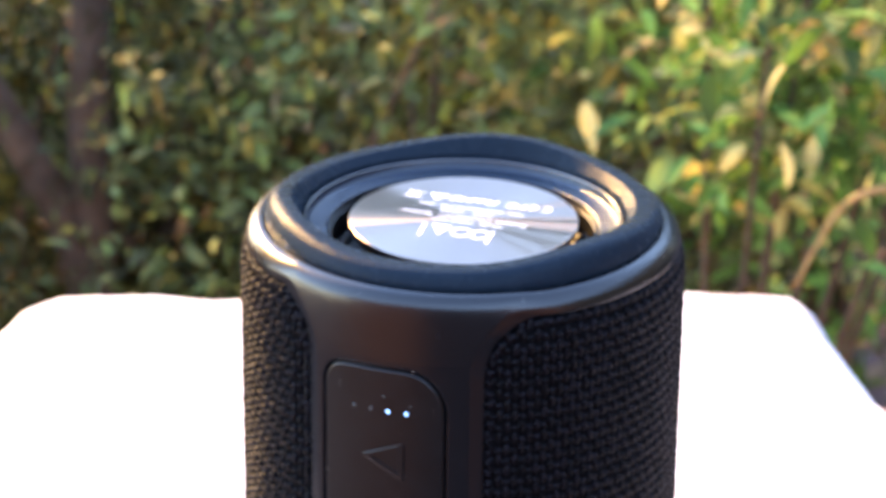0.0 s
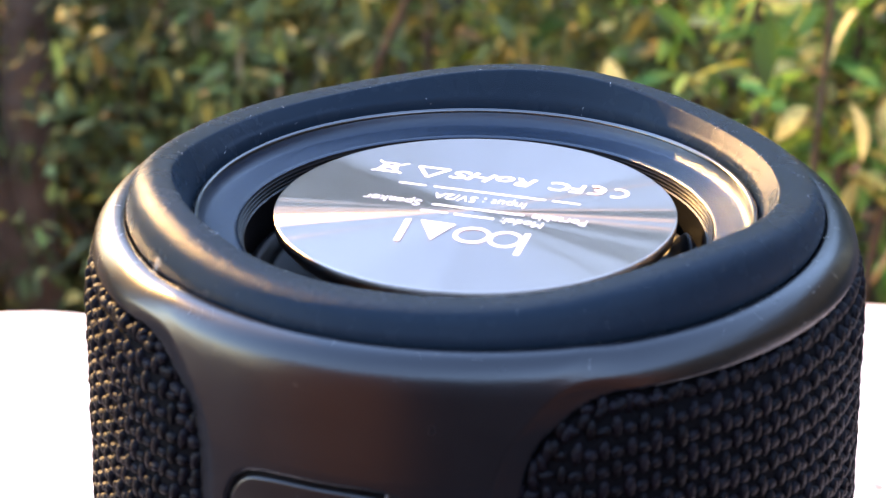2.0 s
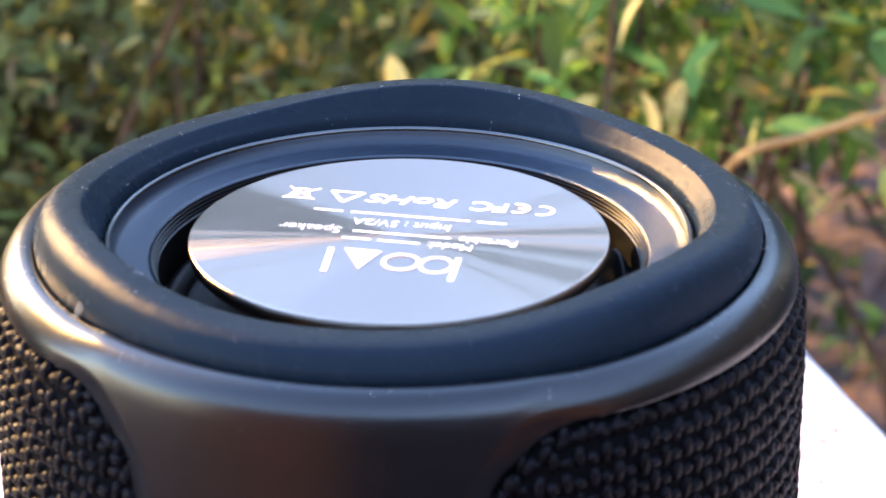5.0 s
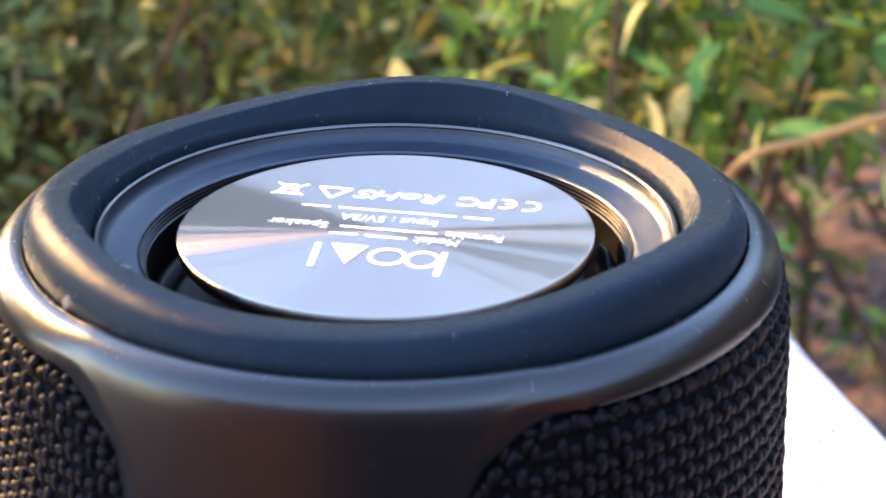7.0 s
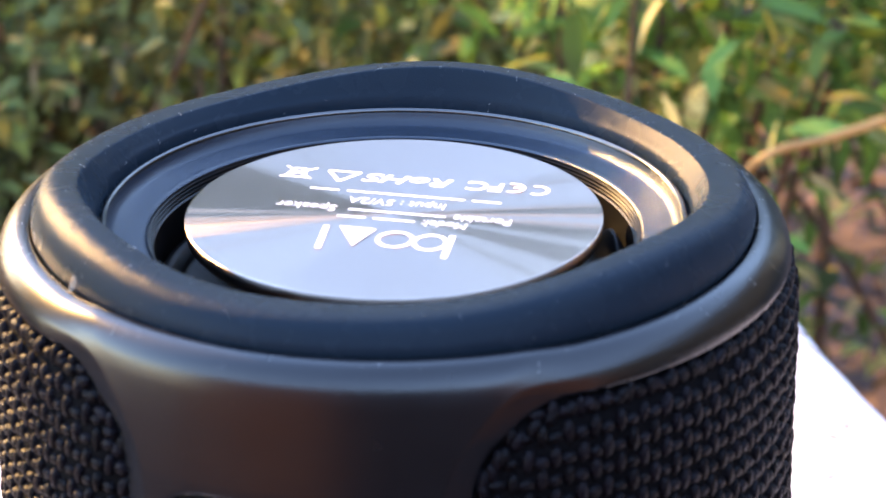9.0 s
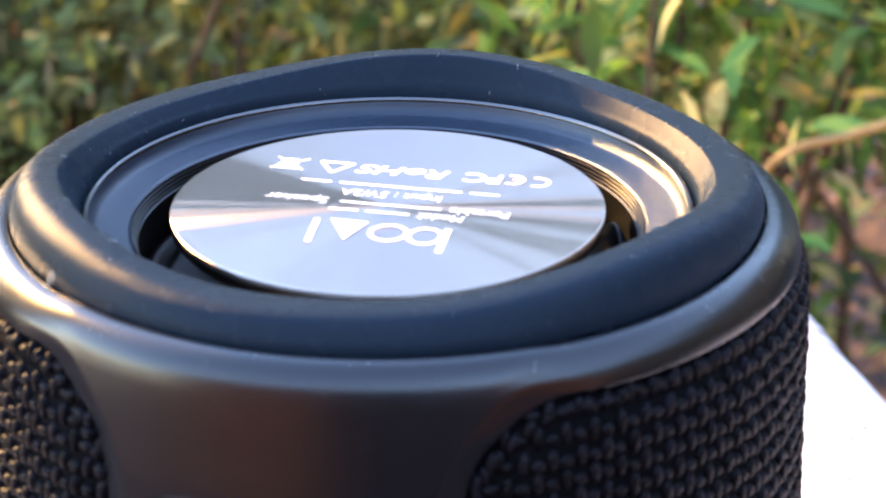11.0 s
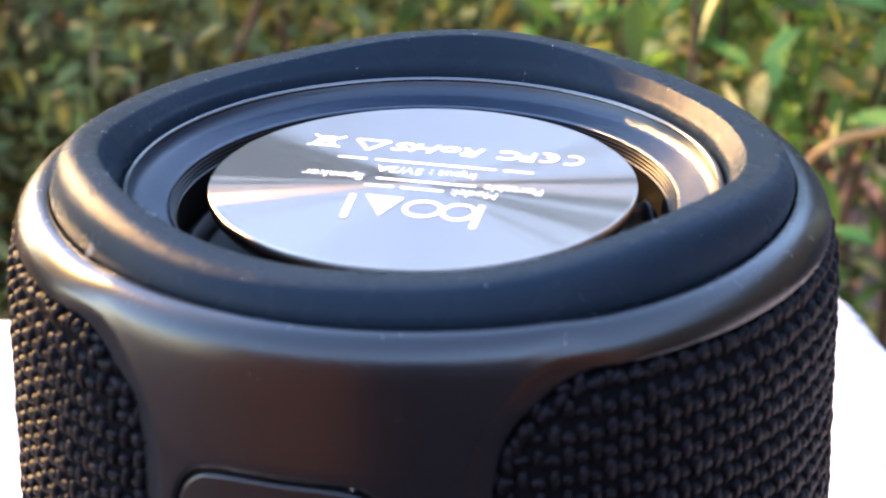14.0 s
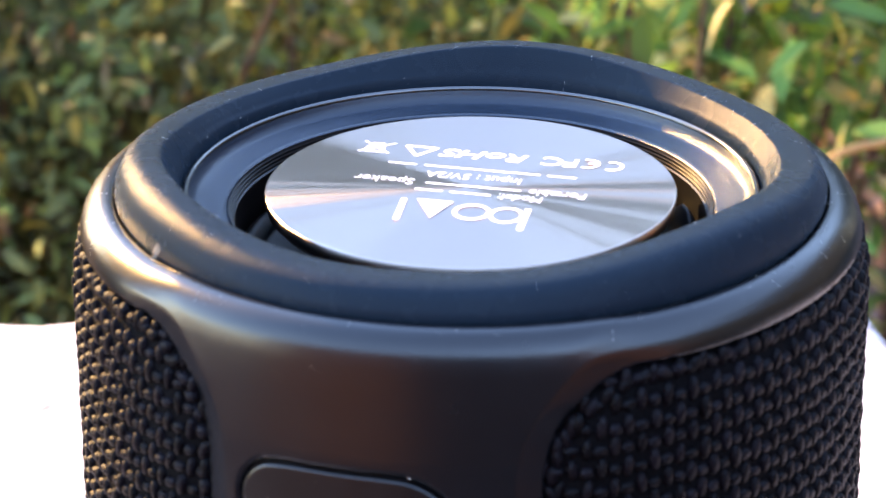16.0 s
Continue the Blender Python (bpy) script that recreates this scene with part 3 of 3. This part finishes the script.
# ---- ground ----
def ground():
    n_ = 140
    xs = np.sign(np.linspace(-1, 1, n_)) * np.abs(np.linspace(-1, 1, n_)) ** 4 * 400
    v = [(x, y + 1.2, -0.62 + (noise.noise(Vector((x * 2.2, y * 2.2, 1.0))) * 0.06 + noise.noise(Vector((x * 9, y * 9, 2.0))) * 0.02) * math.exp(-(x * x + y * y) / 60)) for y in xs for x in xs]
    return tagged(mesh_object("ground", v, grid_faces(n_, n_, False), SOIL), "bare reddish-brown earth strewn with dead leaves", "ground", kind="structure")


ground()


def screen_wall(name, x, y, long, deep, top, mat=SCREEN_BROWN, colour="matte brown"):
    bm = bmesh.new()
    bmesh.ops.create_cube(bm, size=1.0, matrix=Matrix.Translation((x, y, (top - 0.65) / 2)) @ Matrix.Diagonal((long, deep, top + 0.65, 1)))
    bmesh.ops.bevel(bm, geom=bm.edges[:], offset=0.02, segments=2, affect="EDGES")
    me = bpy.data.meshes.new(name)
    bm.to_mesh(me)
    bm.free()
    me.materials.append(mat)
    return tagged(new(name, me), "plain " + colour + " wall added out of view to shape reflections", "wall", kind="structure")


# unseen walls, added to block sky and to darken or brown the speaker's reflections
screen_wall("wall_screen_north", 0.6, 6.0, 7.2, 0.3, 2.4, SCREEN_GREY, "matte dark grey")
screen_wall("wall_screen_south", 0.0, -1.6, 4.6, 0.2, 0.75)
screen_wall("wall_screen_west", -2.4, 1.5, 0.2, 1.5, 2.3, SCREEN_GREY, "matte dark grey")
screen_wall("wall_screen_east", 2.4, 0.3, 0.2, 5.6, 1.6, SCREEN_GREY, "matte dark grey")

# ---- plants ----
def leaf_template(slender, curl, fold_, m_=6):
    """A pointed leaf of length 1 along +x, with a folded midrib."""
    v, f = [], []
    for i in range(m_):
        t = i / (m_ - 1)
        w = slender * math.sin(math.pi * min(1, t * 0.97 + 0.02)) ** 0.8 * (1 - 0.35 * t)
        z = -curl * t * t
        v += [(t, -w, z + fold_ * w), (t, 0, z), (t, w, z + fold_ * w)]
    for i in range(m_ - 1):
        a = i * 3
        f += [(a, a + 3, a + 4, a + 1), (a + 1, a + 4, a + 5, a + 2)]
    return np.array(v), f


def leaf_frames(rng, n_, spread, droop):
    """Random turns: n_ rotation matrices for leaves that point outward and droop."""
    yaw = rng.uniform(0, 2 * math.pi, n_)
    pit = rng.normal(droop, spread, n_)
    rol = rng.normal(0, 0.6, n_)
    out = []
    for a, b_, c in zip(yaw, pit, rol):
        out.append(np.array(Euler((c, b_, a)).to_matrix()))
    return np.array(out)


def foliage(name, centres, sizes, turns, template, mat, parent, label):
    tv, tf = template
    v = np.einsum("nij,vj->nvi", turns, tv) * sizes[:, None, None] + centres[:, None, :]
    off = np.arange(len(centres))[:, None] * len(tv)
    faces = [tuple(f) for q in tf for f in (off + np.array(q)[None]).tolist()]
    return mesh_object(name, v.reshape(-1, 3), faces, mat, parent, label, kind="stuff")


def shrub(x, y, z0, height, spread, stems, leaves, size, seed, mat, label, template, kind_name="shrub", droop=0.15, bare=0.12):
    """A bush: leaning stems from one foot, leaves set along and round them in clumps."""
    rng = np.random.default_rng(seed)
    root = tagged(new(kind_name), label, "bush")
    root.location = (x, y, z0)
    cl = []
    for k in range(stems):
        a = rng.uniform(0, 2 * math.pi)
        lean = spread * rng.uniform(0.25, 1.0)
        top = Vector((math.cos(a) * lean, math.sin(a) * lean, height * rng.uniform(0.65, 1.0)))
        bend = Vector((rng.normal(0, 0.05), rng.normal(0, 0.05), top.z * 0.55))
        midp = Vector((top.x * 0.4, top.y * 0.4, 0)) + bend
        tube("stem", [(rng.normal(0, 0.015), rng.normal(0, 0.015), -0.03), tuple(midp), tuple(top)], [0.005, 0.003, 0.001], BARK, root, "", 5, 4)
        for i in range(int(leaves / stems / 16)):
            t = rng.uniform(bare, 1.0) ** 0.8
            p = (midp * (2 * t) if t < 0.5 else midp + (top - midp) * (2 * t - 1)) + Vector(rng.normal(0, spread * 0.28, 3))
            cl.append(p)
    cl = np.array(cl)
    c = np.repeat(cl, 16, 0) + rng.normal(0, size * 1.1, (len(cl) * 16, 3))
    s = size * rng.uniform(0.55, 1.25, len(c))
    foliage("foliage", c, s, leaf_frames(rng, len(c), 0.7, droop), template, mat, root, "")
    return root


BROAD = leaf_template(0.22, 0.25, 0.3)
SMALL = leaf_template(0.22, 0.25, 0.3, 4)
GZ = -0.62
HEDGE = ((-0.66, 1.10, 11), (-0.46, 1.15, 12), (-0.30, 1.05, 13), (-0.14, 1.18, 14), (-0.02, 1.02, 15), (-0.04, 1.36, 16), (-0.56, 1.60, 17), (-0.22, 1.60, 18), (-0.06, 1.8, 19))
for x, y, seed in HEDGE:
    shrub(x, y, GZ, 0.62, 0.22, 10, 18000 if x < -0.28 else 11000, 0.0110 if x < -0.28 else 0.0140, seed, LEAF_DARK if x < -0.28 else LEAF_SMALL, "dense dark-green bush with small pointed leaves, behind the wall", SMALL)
# taller bushes behind the hedge, mostly out of view, added to darken low reflections
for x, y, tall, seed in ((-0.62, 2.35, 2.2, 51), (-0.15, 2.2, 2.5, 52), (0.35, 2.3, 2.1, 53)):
    shrub(x, y, GZ, tall, 0.42, 12, 6500, 0.052, seed, LEAF_DARK if x < -0.5 else LEAF_SMALL, "tall dark-green bush added behind the hedge, mostly out of view, to darken reflections", SMALL)
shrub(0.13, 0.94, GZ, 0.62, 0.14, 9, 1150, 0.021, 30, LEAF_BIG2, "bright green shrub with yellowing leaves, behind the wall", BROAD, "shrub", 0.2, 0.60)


def near_shrub():
    """The shrub just beyond the wall; its leaves are parts."""
    rng = np.random.default_rng(44)
    root = tagged(new("shrub"), "broad-leaved green shrub with yellow leaves close beyond the wall", "bush")
    root.location = (0.06, 0.74, GZ)
    tmpl = []
    for slender, curl, fold_ in ((0.20, 0.2, 0.3), (0.25, 0.3, 0.25), (0.16, 0.12, 0.4)):
        tv, tf = leaf_template(slender, curl, fold_)
        me = bpy.data.meshes.new("leaf")
        me.from_pydata([tuple(q) for q in tv], [], tf)
        me.materials.append(LEAF_BIG)
        me.shade_smooth()
        tmpl.append(me)
    for k in range(7):
        a = rng.uniform(0, 2 * math.pi)
        lean = rng.uniform(0.05, 0.17)
        top = Vector((0.045 + math.cos(a) * lean * 0.9, math.sin(a) * lean * 0.7, rng.uniform(0.54, 0.70)))
        midp = Vector((top.x * 0.35, top.y * 0.35, top.z * 0.55))
        tube("stem", [(0, 0, -0.03), tuple(midp), tuple(top)], [0.0035, 0.0022, 0.001], BARK, root, "", 6, 4)
        for i in range(42):
            t = 0.74 + 0.28 * (i + rng.uniform(0, 1)) / 42
            p = midp * (2 * t) if t < 0.5 else midp + (top - midp) * (2 * t - 1)
            p = p + Vector(rng.normal(0, 0.034, 3))
            p.x = abs(p.x + 0.05) - 0.05
            p.z = max(p.z, 0.49 + 0.8 * max(0.0, p.x - 0.06) + rng.normal(0, 0.015)) if rng.random() < 0.95 else p.z
            e = Euler((rng.normal(0, 0.5), rng.normal(0.2, 0.5), i * 2.4 + rng.normal(0, 0.3)))
            s = rng.uniform(0.014, 0.028)
            lf = new("leaf", tmpl[int(rng.integers(0, 3))])
            lf.parent = root
            lf.matrix_basis = Matrix.LocRotScale(p, e, (s, s, s))
    # the outer twigs carry more leaves
    m_ = 750
    c = np.stack([rng.normal(0.07, 0.05, m_), rng.normal(0.02, 0.06, m_), np.maximum(rng.normal(0.54, 0.05, m_), 0.49 + rng.normal(0, 0.015, m_))], 1)
    c[:, 2] = np.maximum(c[:, 2], 0.48 + 0.8 * np.maximum(0, c[:, 0] - 0.06))
    foliage("foliage", c, rng.uniform(0.012, 0.025, m_), leaf_frames(rng, m_, 0.55, 0.2), BROAD, LEAF_BIG2, root, "green and yellow leaves")


near_shrub()

tree = tagged(new("tree"), "slender brown tree trunk with forked limbs beyond the wall", "tree")
tree.location = (-0.274, 0.99, GZ)
tube("trunk", [(0.0, 0, -0.05), (0.004, 0.0, 0.15), (-0.002, 0.0, 0.36), (0.003, 0.01, 0.6), (-0.01, 0.02, 0.95)], [0.017, 0.014, 0.012, 0.011, 0.006], BARK, tree, "rough brown trunk", 12, 6)
tube("limb", [(0.0, 0.0, 0.26), (-0.012, -0.005, 0.34), (-0.05, -0.01, 0.42), (-0.10, 0.0, 0.50), (-0.16, 0.0, 0.62)], [0.012, 0.011, 0.010, 0.006], BARK, tree, "brown leaning limb", 10, 6)
stalk = tagged(new("dry_stalk"), "bent yellow-brown dry stalk among the leaves", "branch")
stalk.location = (0.107, 0.60, -0.088)
tube("stem", [(-0.02, 0.0, -0.04), (-0.002, 0.0, -0.004), (0.024, 0.0, 0.006), (0.05, 0.0, 0.014), (0.10, 0.01, 0.022)], [0.0009, 0.0015, 0.0016, 0.0011], STRAW, stalk, "", 7, 6)

rng = np.random.default_rng(9)
c = np.stack([rng.uniform(-1.3, 1.3, 2600), rng.uniform(0.35, 3.0, 2600), np.full(2600, GZ + 0.012) + rng.uniform(0, 0.05, 2600)], 1)
tagged(foliage("leaf_litter", c, rng.uniform(0.02, 0.06, 2600), leaf_frames(rng, 2600, 0.25, 0.0), BROAD, LITTER, None, "dry fallen brown leaves lying on the earth"), category="leaves")

# ---- lint and dust on the speaker ----
def flake(theta, tall, wide):
    """A thin curled flake standing in the seam."""
    v = []
    for i in range(9):
        t = i / 8
        w = wide * math.sin(math.pi * (0.12 + 0.82 * t)) ** 0.7 * (1 - 0.25 * t)
        for k in (-1, -0.5, 0, 0.5, 1):
            a = theta + (k * w) / 0.0345 + 0.012 * t
            v.append(on_body(a, ZG + 0.0022 - tall * t, 0.0335 + 0.0018 * t - 0.0002 * k * k))
    ob = mesh_object("fluff", v, grid_faces(9, 5, False), FLUFF, speaker, "pale translucent flake of fluff caught in the seam")
    ob.modifiers.new("thickness", "SOLIDIFY").thickness = 0.00003


flake(radians(-146.0), 0.0027, 0.0007)


def fibre(theta, r, long, curl, turn, seed, down=True):
    """One short curled hair of lint, lying on whatever is under the point."""
    dg = bpy.context.evaluated_depsgraph_get()
    o, way = (Vector((r * math.cos(theta), r * math.sin(theta), ZG + 0.03)), Vector((0, 0, -1))) if down else (on_body(theta, r, 0.06), Vector((-math.cos(theta), -math.sin(theta), 0)))
    hit, place, normal, _, ob, _ = scene.ray_cast(dg, o, way)
    rng = random.Random(seed)
    u = normal.orthogonal().normalized()
    w = normal.cross(u)
    pts, head, p = [], turn, place + normal * 0.00003
    for k in range(6):
        pts.append(p + normal * 0.00005 * math.sin(k * 0.63))
        p = p + (u * math.cos(head) + w * math.sin(head)) * long / 5
        head += curl / 5 + rng.uniform(-0.5, 0.5)
    tube("lint_fibre", pts, [0.000004, 0.000009, 0.000004], LINT, speaker, "thin pale lint fibre", 5, 4)


fibre(radians(-18), 0.0376, 0.0022, 0.6, 1.2, 2)
fibre(radians(-10), 0.0371, 0.0012, 3.4, 0.4, 3)
lint = random.Random(8)
for k in range(26):
    a_ = radians(lint.uniform(112, 215)) if k < 18 else radians(lint.uniform(215, 335))
    fibre(a_, lint.choice((0.0287, 0.0292, 0.0301, 0.0310, 0.0322, 0.0351, 0.0362)) + lint.uniform(-0.0002, 0.0002), lint.uniform(0.0004, 0.0013), lint.uniform(-3.5, 3.5), lint.uniform(0, 6.28), 20 + k)


def dust():
    rng = np.random.default_rng(21)
    dg = bpy.context.evaluated_depsgraph_get()
    v, f = [], []
    got = 0
    for _ in range(6000):
        if got >= 1300:
            break
        a, r = rng.uniform(-math.pi, math.pi), rng.uniform(0.024, 0.0386)
        if abs(wrap(a - PAD_MID)) < 0.33 and rng.random() < 0.55:
            o = on_body(a, ZG - rng.uniform(0.004, 0.05), 0.06)
            way = Vector((-math.cos(a), -math.sin(a), 0))
        else:
            o, way = Vector((r * math.cos(a), r * math.sin(a), ZG + 0.03)), Vector((0, 0, -1))
        hit, place, normal, _, ob, _ = scene.ray_cast(dg, o, way)
        if not hit or ob.name.startswith(("weave", "radiator_f", "trim", "radiator_d", "cloth", "radiator_s", "wall", "lettering", "printed")):
            continue
        got += 1
        u = normal.orthogonal().normalized()
        w = normal.cross(u)
        s = 0.000035 + 0.0001 * rng.random() ** 2
        k = rng.uniform(1.0, 4.5)
        b_ = len(v)
        turn = rng.uniform(0, 3.14)
        uu, ww = u * math.cos(turn) + w * math.sin(turn), w * math.cos(turn) - u * math.sin(turn)
        v += [place + uu * s * k, place + ww * s, place - uu * s * k, place - ww * s, place + normal * s]
        f += [(b_ + i, b_ + (i + 1) % 4, b_ + 4) for i in range(4)]
    # more of it clings to the rubber pad
    for _ in range(120):
        a, zz = PAD_MID + rng.uniform(-0.27, 0.27), ZG - rng.uniform(0.014, 0.052)
        place = on_body(a, zz, column_radius(a) + 0.00005)
        normal, u = Vector((math.cos(a), math.sin(a), 0)), Vector((-math.sin(a), math.cos(a), 0))
        s, k, turn, b_ = 0.00004 + 0.00007 * rng.random() ** 2, rng.uniform(1.0, 2.5), rng.uniform(0, 3.14), len(v)
        uu = u * math.cos(turn) + Vector((0, 0, 1)) * math.sin(turn)
        ww = normal.cross(uu)
        v += [place + uu * s * k, place + ww * s, place - uu * s * k, place - ww * s, place + normal * s]
        f += [(b_ + i, b_ + (i + 1) % 4, b_ + 4) for i in range(4)]
    mesh_object("dust", v, f, LINT, speaker, "scattered pale dust specks", False, "stuff")


dust()
